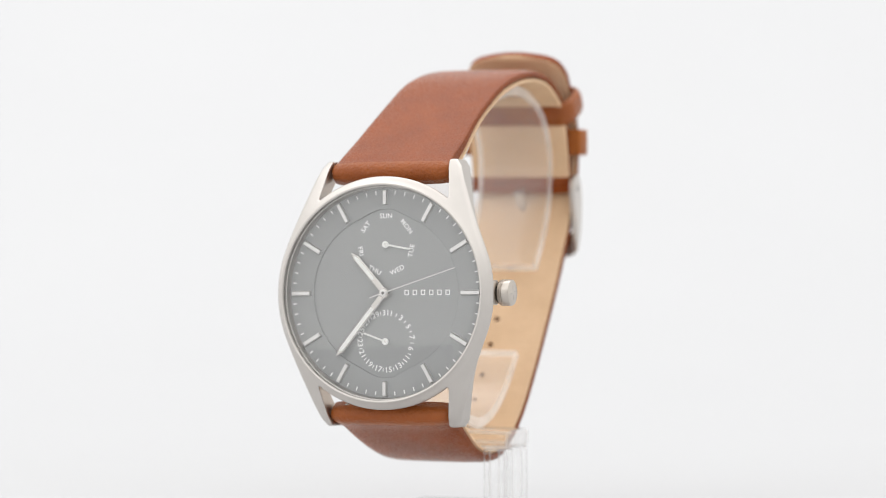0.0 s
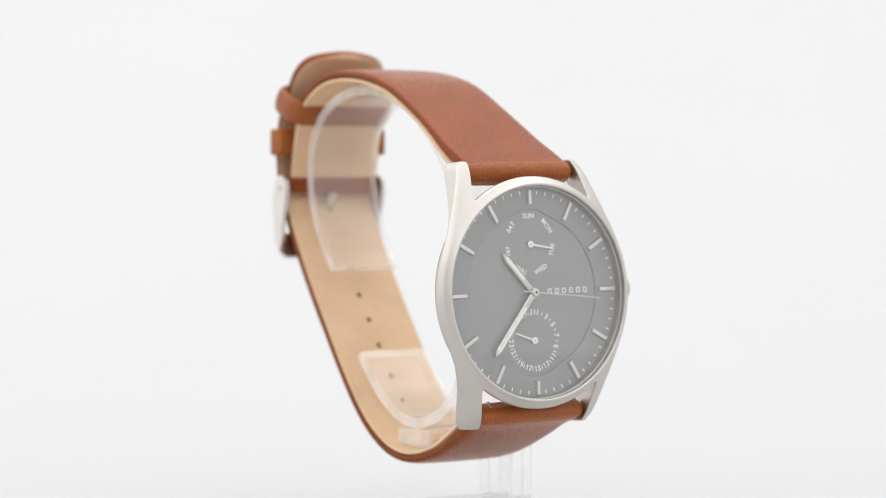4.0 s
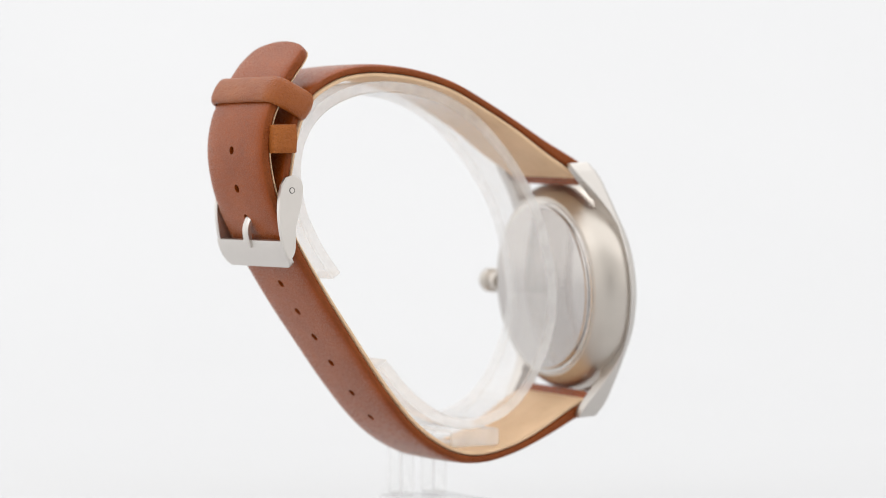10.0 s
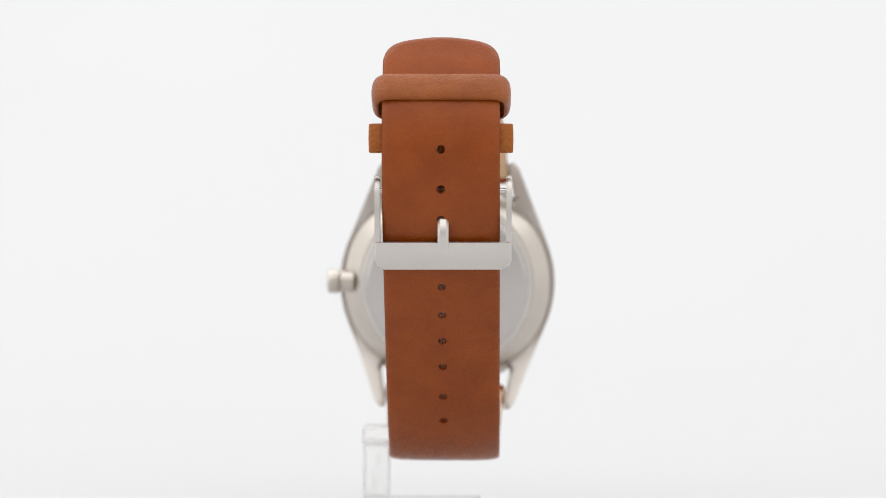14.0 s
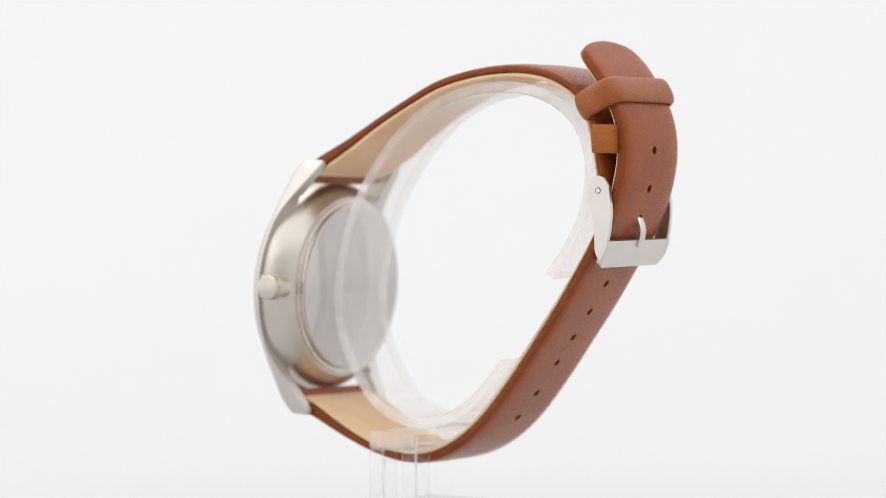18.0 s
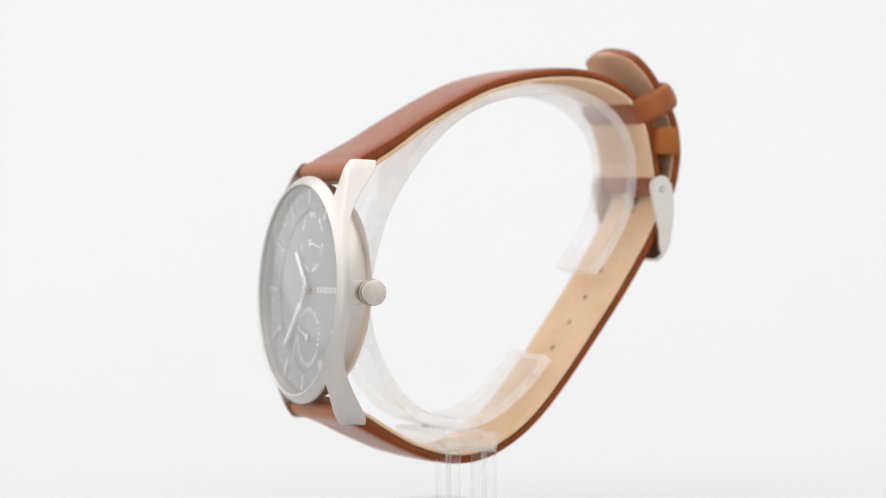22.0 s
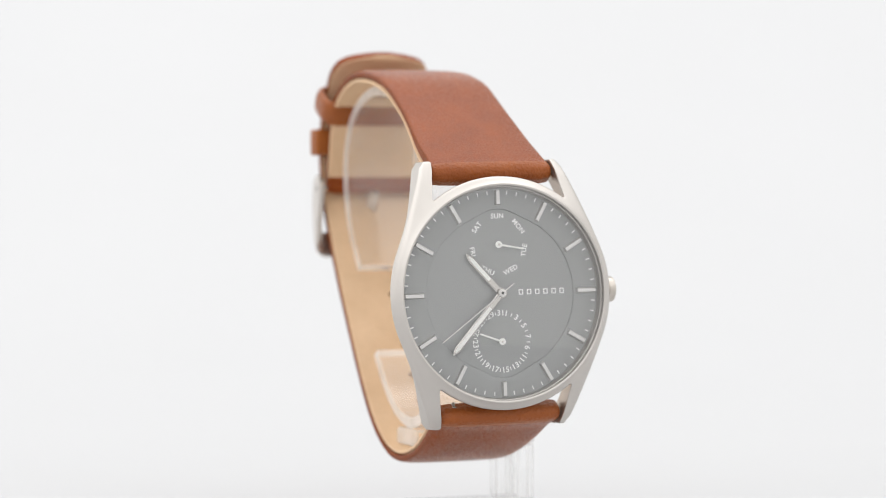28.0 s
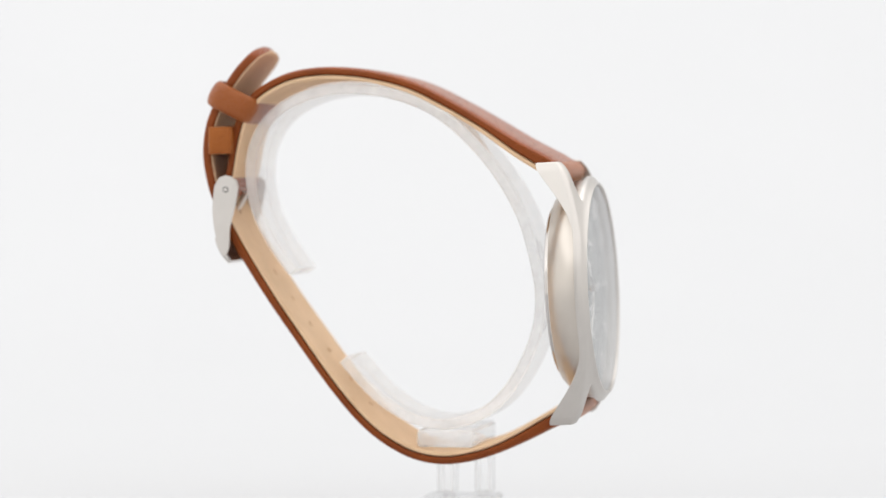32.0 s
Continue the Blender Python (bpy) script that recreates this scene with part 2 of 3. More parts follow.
def inside(p, loop):
    odd = False
    for a, b in zip(loop, loop[1:] + loop[:1]):
        if (a.y > p.y) != (b.y > p.y) and p.x < a.x + (b.x - a.x) * (p.y - a.y) / (b.y - a.y):
            odd = not odd
    return odd


def case_frame():
    """The ring round the glass and the lugs as one machined body with rounded edges."""
    outline = frame_outline()
    n = len(outline)
    normals = []
    for k in range(n):
        t = (outline[(k + 1) % n] - outline[k - 1]).normalized()
        normals.append(Vector((t.y, -t.x)))
    # broad rounding along the flanks, finer round the lug tips and in the gaps
    soft = []
    for p in outline:
        psi = math.degrees(math.atan2(abs(p.y), abs(p.x)))
        flank = abs(p.x) - (12.6 + (23.4 - abs(p.y)) * 0.2)
        soft.append(0.4 + 0.6 * ease(-0.2, 1.2, flank) * (1 - ease(21.3, 22.9, abs(p.y))) if psi < 60 or flank > 0 else 0.4)
    soft = [sum(soft[(k + j) % n] for j in range(-2, 3)) / 5 for k in range(n)]
    inset = lambda d: [p - m * d * w for p, m, w in zip(outline, normals, soft)]
    bm = bmesh.new()

    def loop3(flat, depth):
        return [bm.verts.new((p.x, depth(p), p.y)) for p in flat]

    front = lambda p: shoulder(p.length)
    back = lambda p: underside(p.x, p.y)
    rim = inset(0.75)
    inset_mid = inset(0.45)

    def dropped(amount, floor=None):
        def depth(k):
            p, w = outline[k], soft[k]
            return front(p) + amount * w if floor is None else max(back(p) - floor, front(p) + amount * w)
        return depth

    def ring(flat, depth):
        return [bm.verts.new((p.x, depth(k), p.y)) for k, p in enumerate(flat)]

    loops = [loop3(rim, front), ring(inset(0.45), lambda k: front(inset_mid[k]) + 0.07 * soft[k]), ring(inset(0.22), dropped(0.2)), ring(inset(0.07), dropped(0.42)),
             ring(outline, dropped(0.75)), ring(outline, dropped(0.8)), ring(outline, dropped(0.86, 0.27)), ring(outline, dropped(0.9, 0.22)),
             ring(inset(0.07), dropped(0.95, 0.07)), loop3(rim, lambda p: max(back(p), front(p) + 0.95))]
    hole = [Vector((19.15 * math.cos(2 * math.pi * k / 180), 19.15 * math.sin(2 * math.pi * k / 180))) for k in range(180)]
    flat = rim + hole
    for rho in (19.5, 19.85, 20.15, 20.7, 21.4, 22.1, 22.8, 23.5, 24.2, 24.9, 25.5, 26.0):
        count = int(2 * math.pi * rho / 0.55)
        for k in range(count):
            p = Vector((rho * math.cos(2 * math.pi * (k + 0.5) / count), rho * math.sin(2 * math.pi * (k + 0.5) / count)))
            if rho < 20.0 or inside(p, rim) and min((p - q).length for q in rim) > 0.25:
                flat.append(p)
    edges = [(k, (k + 1) % n) for k in range(n)] + [(n + k, n + (k + 1) % 180) for k in range(180)]
    points, _, faces, *_ = geometry.delaunay_2d_cdt(flat, edges, [], 0, 1e-6)
    sheet = []
    for f in faces:
        c = sum((points[j] for j in f), Vector((0, 0))) / 3
        if c.length > 19.1 and inside(c, rim):
            sheet.append(f)
    for depth in (front, lambda p: max(back(p), front(p) + 0.95)):
        verts = [bm.verts.new((p.x, depth(p), p.y)) for p in points]
        for f in sheet:
            bm.faces.new([verts[j] for j in f])
    for p, q in zip(loops, loops[1:]):
        for j in range(n):
            bm.faces.new((p[j], p[(j + 1) % n], q[(j + 1) % n], q[j]))
    lip = lambda r, y: [bm.verts.new((v.x * r / 19.15, y, v.y * r / 19.15)) for v in hole]
    top = [bm.verts.new((v.x, front(v), v.y)) for v in hole]
    low = [bm.verts.new((v.x, max(back(v), front(v) + 0.95), v.y)) for v in hole]
    chain = [top, lip(18.95, -2.4), lip(18.82, -2.33), lip(18.75, -2.2), lip(18.75, -0.5), low]
    for p, q in zip(chain, chain[1:]):
        for j in range(180):
            bm.faces.new((p[j], p[(j + 1) % 180], q[(j + 1) % 180], q[j]))
    bmesh.ops.remove_doubles(bm, verts=bm.verts, dist=2e-4)
    loose = [v for v in bm.verts if not v.link_faces]
    bmesh.ops.delete(bm, geom=loose, context="VERTS")
    return bm


def build_case():
    # flange with four lugs over a smaller drum
    drum = lathe([(18.9, -0.6), (19.85, -0.55), (19.8, 0.6), (19.62, 1.5), (19.2, 2.5), (18.5, 3.5), (17.7, 4.35), (16.95, 4.98), (16.85, 5.08), (16.7, 5.14), (15.0, 5.16)])
    case_part("case_body", drum, STEEL_FLANK)
    case_part("case_frame", case_frame(), STEEL, label="brushed steel bezel ring running out into four lugs")
    back = lathe([(0.0, 6.15), (14.6, 6.1), (15.1, 6.02), (15.35, 5.85), (15.4, 5.6), (15.4, 5.2), (14.4, 5.2)])
    plate = case_part("case_back", back, BACK_STEEL, label="dull brushed steel case back")
    case_part("joint", lathe([(15.45, 5.5), (15.9, 5.48), (16.2, 5.36), (16.25, 5.1), (15.45, 5.1)], closed=True), POLISHED, plate, label="polished steel ring round the case back")
    crystal = [(q, -3.05 + q * q / 380) for q in (0.0, 3.0, 6.0, 9.0, 12.0, 14.0, 16.0, 17.5, 18.3)] + [(18.7, -2.0), (18.7, -1.5), (18.4, -1.15)] + [(q, -2.0 + q * q / 380) for q in (17.5, 16.0, 14.0, 12.0, 9.0, 6.0, 3.0, 0.0)]
    glass = case_part("crystal", lathe(crystal), CRYSTAL, label="clear domed mineral glass")
    case_part("rehaut", lathe([(18.75, -1.3), (18.6, -1.25), (18.35, 0.0), (18.75, 0.1)], closed=True), STEEL)
    # crown
    crown = moved(lathe([(0, -0.05), (1.9, -0.05), (2.25, 0.2), (2.3, 0.4), (2.3, 0.8), (2.2, 0.86), (2.2, 0.94), (2.3, 1.0), (2.3, 1.95), (2.2, 2.2), (1.9, 2.35), (0, 2.35)], 48), mm_pose(20.45, 3.3, 0.0, 0, 0, -90))
    head = case_part("crown", crown, STEEL_FLANK, label="ribbed steel winding crown")
    case_part("crown_stem", moved(lathe([(0, -2.6), (1.9, -2.6), (1.9, -0.15), (1.6, -0.15), (1.6, 0.1), (0, 0.1)], 32), mm_pose(20.45, 3.3, 0.0, 0, 0, -90)), STEEL_FLANK, head)
    case_part("crown_boss", box(19.0, 20.35, -0.5, 2.5, -2.15, 2.15, 0.2), STEEL_FLANK)
    for a in range(0, 360, 90):
        mark = moved(box(-0.05, 0.05, -0.02, 0.01, 0.5, 1.3), mm_pose(22.8, 3.3, 0.0) @ mm_pose(0, 0, 0, a + 12, 0, 0) @ mm_pose(0, 0, 0, 0, 0, 90))
        case_part("crown_mark", mark, POLISHED, head)
    for z in (21.3, -21.3):
        bar = moved(lathe([(0, -11.6), (0.75, -11.6), (0.75, 11.6), (0, 11.6)], 20), mm_pose(0, 3.6, z, 0, 0, 90))
        case_part("spring_bar", bar, POLISHED)
    knob = moved(lathe([(0, -0.9), (0.45, -0.9), (0.7, -0.6), (0.7, 0.0), (0.35, 0.2), (0.35, 0.9), (0, 0.9)], 20), mm_pose(-8.5, 3.0, -19.75, 70, 0, 0))
    case_part("quick_release_knob", knob, POLISHED)


build_case()


# ---- dial ----
def inner_edge(a):
    """Radius of the sunken field at the angle a from twelve: a circle with two bulges round the small dials."""
    best = 13.9
    for off, r in ((8.5, 6.3), (-8.5, 6.4)):
        c, s = math.cos(a), math.sin(a)
        root = r * r - (off * s) ** 2
        if root > 0:
            best = max(best, off * c + math.sqrt(root))
    return best


def build_dial():
    steps = 240
    raw = [inner_edge(2 * math.pi * k / steps) for k in range(steps)]
    edge = [sum(raw[(k + j) % steps] for j in range(-4, 5)) / 9 for k in range(steps)]
    bm = bmesh.new()
    rings = []
    for k, r in enumerate(edge):
        a = 2 * math.pi * k / steps
        d = (math.sin(a), math.cos(a))
        rings.append([bm.verts.new((q * d[0], y, q * d[1])) for q, y in ((18.6, 0.0), (r + 0.1, 0.0), (r + 0.03, 0.04), (r - 0.06, 0.3), (r * 0.5, 0.3), (0.0, 0.3))])
    for k in range(steps):
        p, q = rings[k], rings[(k + 1) % steps]
        for j in range(5):
            bm.faces.new((p[j], p[j + 1], q[j + 1], q[j]))
    bmesh.ops.remove_doubles(bm, verts=bm.verts, dist=1e-4)
    return case_part("dial", bm, DIAL, label="matt grey dial with a sunken field and two small dials")


dial = build_dial()


def at_angle(bm, degrees):
    """Turns a mesh drawn at twelve o'clock clockwise, as the wearer sees it."""
    return moved(bm, mm_pose(0, 0, 0, 0, degrees, 0))


def baton(r0, r1, half, y0, y1):
    c = half * 0.4
    bm = bmesh.new()
    low = [bm.verts.new(p) for p in ((-half, y0, r0), (half, y0, r0), (half, y0, r1), (-half, y0, r1))]
    top = [bm.verts.new(p) for p in ((-half + c, y1, r0 + c), (half - c, y1, r0 + c), (half - c, y1, r1 - c), (-half + c, y1, r1 - c))]
    bm.faces.new(low)
    bm.faces.new(top[::-1])
    for j in range(4):
        bm.faces.new((low[j], low[(j + 1) % 4], top[(j + 1) % 4], top[j]))
    return bm


for h in range(12):
    case_part("hour_marker", at_angle(baton(15.4 if h % 6 == 0 else 14.3, 18.15, 0.5, 0.05, -0.55), 30 * h), MARKER, dial, False)

for k in range(60):
    if k % 5:
        case_part("minute_tick", at_angle(box(-0.11, 0.11, -0.02, 0.05, 17.3, 18.0), 6 * k), WHITE_PRINT, dial, False)


def lettering(name, text, size, x, z, turn, y=0.26, parent=None):
    cu = bpy.data.curves.new(name, "FONT")
    cu.body, cu.size, cu.align_x, cu.align_y, cu.extrude, cu.resolution_u = text, size, "CENTER", "CENTER", 0.01, 3
    cu.offset = 0.028
    cu.space_character = 1.05
    ob = new("lettering", cu)
    dg = bpy.context.evaluated_depsgraph_get()
    me = bpy.data.meshes.new_from_object(ob.evaluated_get(dg))
    bpy.data.objects.remove(ob)
    bpy.data.curves.remove(cu)
    bm = bmesh.new()
    bm.from_mesh(me)
    bpy.data.meshes.remove(me)
    moved(bm, mm_pose(x, y, z, 0, turn, 0) @ mm_pose(0, 0, 0, 90, 0, 0))
    return case_part(name, bm, WHITE_PRINT, parent or dial, False)


DAY, DATE = (0.0, 8.5), (0.0, -8.5)
for k, word in enumerate(("SUN", "MON", "TUE", "WED", "THU", "FRI", "SAT")):
    a = 360 / 7 * k
    turn = a if a < 95 or a > 265 else a - 180
    lettering("day_name", word, 1.24, DAY[0] + 5.0 * math.sin(radians(a)), DAY[1] + 5.0 * math.cos(radians(a)), turn)
for k in range(31):
    day = k if k else 31
    a = 360 / 31 * k
    x, z = DATE[0] + 5.0 * math.sin(radians(a)), DATE[1] + 5.0 * math.cos(radians(a))
    if day % 2:
        turn = a if a < 95 or a > 275 else a - 180
        lettering("date_numeral", str(day), 1.42, x, z, turn)
    else:
        case_part("date_tick", moved(box(-0.07, 0.07, 0.25, 0.32, -0.33, 0.33), mm_pose(x, 0, z, 0, a, 0)), WHITE_PRINT, dial, False)
# the maker's name as six plain hollow shapes
for k in range(6):
    x = 3.95 + 1.56 * k
    bars = [box(x - 0.42, x - 0.24, 0.25, 0.32, -0.4, 0.55), box(x + 0.24, x + 0.42, 0.25, 0.32, -0.4, 0.55), box(x - 0.23, x + 0.23, 0.25, 0.32, 0.38, 0.55), box(x - 0.23, x + 0.23, 0.25, 0.32, -0.4, -0.23)]
    case_part("name_bar", merge(*bars), WHITE_PRINT, dial, False)


def hand(r0, r1, half, tip, y0, y1):
    """A flat baton with a pointed end, drawn at twelve o'clock."""
    loops = []
    for y, s in ((y0, 1.0), (y1, 0.7)):
        loops.append([(-half * s, y, r0), (half * s, y, r0), (half * s, y, r1 - tip), (0.05 * s, y, r1), (-0.05 * s, y, r1), (-half * s, y, r1 - tip)])
    return loft(loops)


def placed(name, bm, mat, angle, label=""):
    """A hand as a mesh in its own space, posed on the dial, so that it can turn."""
    ob = link_mesh(name, bm, mat, watch, False, label)
    ob.matrix_basis = hand_pose(angle)
    return ob


def hand_pose(angle):
    m = CASE @ mm_pose(0, 0, 0, 0, angle, 0)
    m.translation = m.translation * MM
    return m


hour_hand = placed("hour_hand", merge(hand(-0.4, 9.5, 0.58, 1.2, -0.35, -0.5), lathe([(0, -0.35), (0.9, -0.35), (0.9, -0.5), (0, -0.5)], 32)), HAND_STEEL, -42.0)
link_mesh("lume", hand(3.2, 8.9, 0.42, 0.95, -0.45, -0.53), LUME, hour_hand, False, "white luminous inlay")
minute_hand = placed("minute_hand", merge(hand(-0.4, 14.3, 0.58, 1.2, -0.65, -0.8), lathe([(0, -0.65), (0.85, -0.65), (0.85, -0.8), (0, -0.8)], 32)), HAND_STEEL, 219.7)
link_mesh("lume", hand(3.4, 13.7, 0.42, 0.95, -0.75, -0.83), LUME, minute_hand, False, "white luminous inlay")
second_hand = placed("second_hand", merge(hand(-2.8, 14.3, 0.1, 0.3, -0.95, -1.02), lathe([(0, -0.8), (0.66, -0.8), (0.66, -1.05), (0.3, -1.12), (0, -1.12)], 32)), MARKER, 72.3)
case_part("pinion", lathe([(0, 0.3), (0.55, 0.3), (0.55, -0.1), (0.45, -0.12), (0.45, -0.9), (0, -0.9)], 24), BRASS, dial, label="brass hand pinion")
# dark disc on the hub, painted for the shade of its hole
link_mesh("hub_hole_shade", lathe([(0, -1.14), (0.26, -1.14), (0.26, -1.1), (0, -1.1)], 20), DARK, second_hand)
for name, (x, z), length, angle in (("day_hand", DAY, 4.9, 100.2), ("date_hand", DATE, 4.5, 289.6)):
    bm = merge(hand(0.2, length, 0.17, 0.3, 0.0, -0.1), lathe([(0.2, -0.12), (0.62, -0.12), (0.62, 0.05), (0.2, 0.05)], 28, closed=True))
    h = case_part(name, moved(bm, mm_pose(x, 0, z, 0, angle, 0)), LUME, watch, False, "white small hand")
    case_part("pivot", moved(lathe([(0, -0.13), (0.22, -0.13), (0.22, 0.3), (0, 0.3)], 16), mm_pose(x, 0, z)), POLISHED, h)


# ---- strap ----
UPPER = [(-22.6, 63.6), (-24.0, 64.6), (-24.3, 66.2), (-23.2, 67.6), (-21.0, 68.8), (-15.3, 71.75), (-9.2, 75.4), (-3.1, 78.8), (4.0, 82.2), (11.1, 84.1), (17.2, 84.85),
         (22.3, 84.85), (27.2, 84.0), (31.3, 82.2), (34.5, 79.8), (36.9, 76.0), (38.2, 71.5), (38.9, 67.0), (39.3, 64.2), (39.1, 62.3), (38.0, 61.6)]
LOWER = [(-24.6, 25.4), (-26.3, 24.2), (-26.5, 22.6), (-25.0, 21.2), (-22.2, 20.3), (-16.0, 17.2), (-10.0, 14.65), (-4.5, 13.2), (0.0, 12.95), (4.2, 13.75), (8.25, 15.6), (12.3, 18.4),
         (16.3, 22.3), (21.1, 28.2), (26.2, 35.2), (31.2, 42.2), (36.0, 49.6), (38.6, 54.0), (40.9, 58.5), (42.7, 63.8), (43.5, 69.6), (42.7, 75.2), (40.5, 80.0), (37.9, 84.0), (35.4, 87.0), (33.5, 89.2)]


def band(path, outward, width, top, bottom, crown=0.12, tip=0.0):
    """A strip along the path from the depth top to the depth bottom below its outer face; width(s) gives the half width."""
    pts = spline(path)
    run = lengths(pts)
    if tip:
        # finer steps towards the rounded end
        end, back = pts[-1], (pts[-2] - pts[-1]).normalized()
        pts = [p for p, s in zip(pts, run) if run[-1] - s > 2.8] + [end + back * d for d in (2.6, 2.2, 1.8, 1.45, 1.1, 0.8, 0.55, 0.35, 0.2, 0.08, 0.02)]
        run = lengths(pts)
    loops = []
    for (p, n, t), s in zip(frames_along(pts, outward), run):
        w = width(s)
        left = run[-1] - s
        if tip and left < tip:
            w *= level(left, [(0.0, 0.16), (0.1, 0.27), (0.3, 0.41), (0.65, 0.58), (1.1, 0.73), (1.6, 0.83), (2.4, 0.91), (3.4, 0.96), (5.0, 1.0)])
        d0, d1 = top(s), bottom(s)
        if tip and left < 1.1:
            k, m = 0.5 + 0.5 * math.sqrt(max(0.0, 1 - (1 - left / 1.1) ** 2)), 1.1
            d0, d1 = m + (d0 - m) * k, m + (d1 - m) * k
        e = min(0.65, (d1 - d0) * 0.45)
        g = min(1.0, w / 6)
        rows = [(-w, d0 + e), (-w + 0.18 * g, d0 + 0.62 * e), (-w + 0.7 * g, d0 + 0.28 * e), (-w + 2.0 * g, d0), (-w * 0.5, d0 - crown * 0.8), (0, d0 - crown), (w * 0.5, d0 - crown * 0.8), (w - 2.0 * g, d0), (w - 0.7 * g, d0 + 0.28 * e), (w - 0.18 * g, d0 + 0.62 * e), (w, d0 + e),
                (w, d1 - 0.5 * e), (w - 0.4 * e, d1), (0, d1), (-w + 0.4 * e, d1), (-w, d1 - 0.5 * e)]
        loops.append([(x, p.x - n.x * d, p.y - n.y * d) for x, d in rows])
    return loft(loops), pts, run



def settle(bm):
    """The strap follows the rolled case in front and is twisted a little at the buckle."""
    for v in bm.verts:
        x, y, z = v.co
        a = radians(-1.1) * (1 - ease(-20, 10, y))
        v.co = (x * math.cos(a) + (z - 45) * math.sin(a), y + 0.03 * (x + 10.5) * ease(5, 35, y), 45 - x * math.sin(a) + (z - 45) * math.cos(a))
    return bm



def punch(ob, holes, radius=0.85):
    """Cuts round holes; each hole is a place and a direction in the y-z plane."""
    cutters = bmesh.new()
    for p, n in holes:
        one = lathe([(0, -4), (radius, -4), (radius, 4), (0, 4)], 14)
        turn = Vector((0, 1, 0)).rotation_difference(Vector((0, n.x, n.y))).to_matrix().to_4x4()
        moved(one, Matrix.Translation((0, p.x, p.y)) @ turn)
        cutters = merge(cutters, one)
    tool = link_mesh("cutter", settle(cutters), DARK)
    tool.parent = ob.parent
    mod = ob.modifiers.new("holes", "BOOLEAN")
    mod.object, mod.operation, mod.solver = tool, "DIFFERENCE", "EXACT"
    bpy.context.view_layer.update()
    me = bpy.data.meshes.new_from_object(ob.evaluated_get(bpy.context.evaluated_depsgraph_get()))
    ob.modifiers.clear()
    ob.data = me
    me.shade_smooth()
    me.set_sharp_from_angle(angle=radians(38))
    bpy.data.objects.remove(tool)


def nearest(pts, run, y, z):
    k = min(range(1, len(pts) - 1), key=lambda j: (pts[j] - Vector((y, z))).length)
    t = (pts[k + 1] - pts[k - 1]).normalized()
    return pts[k], Vector((t.y, -t.x))


def build_straps():
    wide = lambda s: 11.35 - 0.45 * ease(4, 9, s) - 0.9 * ease(8, 28, s)
    body = lambda s: 2.3 - 0.85 * ease(5, 22, s)
    body2 = lambda s: body(s) + 0.4 * ease(60, 95, s)
    full = lambda s: 3.3 - 1.0 * ease(5, 24, s) - 0.5 * ease(70, 90, s)
    # rolled end round the spring bar, a pinched crease, then the flat of the strap
    roll = lambda s: 0.17 * math.exp(-((s - 6.2) / 1.1) ** 2) - 0.1 * math.exp(-((s - 3.4) / 1.6) ** 2)
    bm, pts, run = band(UPPER, -1, wide, roll, body)
    upper = part("upper_strap", settle(bm), LEATHER, watch, True, "smooth cognac leather strap half")
    bm, pts, run = band(UPPER, -1, lambda s: wide(s) - 0.06, lambda s: body(s) - 0.02, full, 0.0)
    lining = part("strap_lining", settle(bm), LINING, upper, True, "beige leather lining")
    # the outer leather is turned in round the buckle pin
    lining.data.materials.append(LEATHER)
    for p in lining.data.polygons:
        p.material_index = 1 if p.center.y > 0.03 and p.center.z < 0.0648 else 0

    full2 = lambda s: 3.2 - 0.9 * ease(5, 24, s) - 0.2 * ease(70, 110, s)
    bm, pts, run = band(LOWER, 1, wide, roll, body2, 0.12, 5.0)
    lower = part("lower_strap", settle(bm), LEATHER, watch, True, "smooth cognac leather strap half with punched holes")
    bm, pts, run = band(LOWER, 1, lambda s: wide(s) - 0.1, lambda s: body2(s) - 0.02, full2, 0.0, 5.0)
    lining = part("strap_lining", settle(bm), LINING, lower, True, "beige leather lining")
    spots = ((43.6, 69.7), (42.6, 63.2), (40.3, 57.4), (34.9, 45.9), (31.5, 40.9), (27.7, 35.8), (24.0, 30.9), (20.0, 25.9), (15.7, 21.2))
    for ob in (upper, lower):
        ob.data.materials.append(EDGE_PAINT)
        ob.data.materials.append(LEATHER_ROLL)
        for k, p in enumerate(ob.data.polygons):
            # sixteen faces to each step along the strap
            p.material_index = 2 if k < 16 * 18 else 1 if abs(p.normal.x) > 0.75 else 0
    holes = [nearest(pts, run, y, z) for y, z in spots]
    punch(lower, holes, 0.76)
    punch(lining, holes, 0.6)


build_straps()


def worn(bm):
    return settle(moved(bm, mm_pose(-0.35, -0.8, 0)))


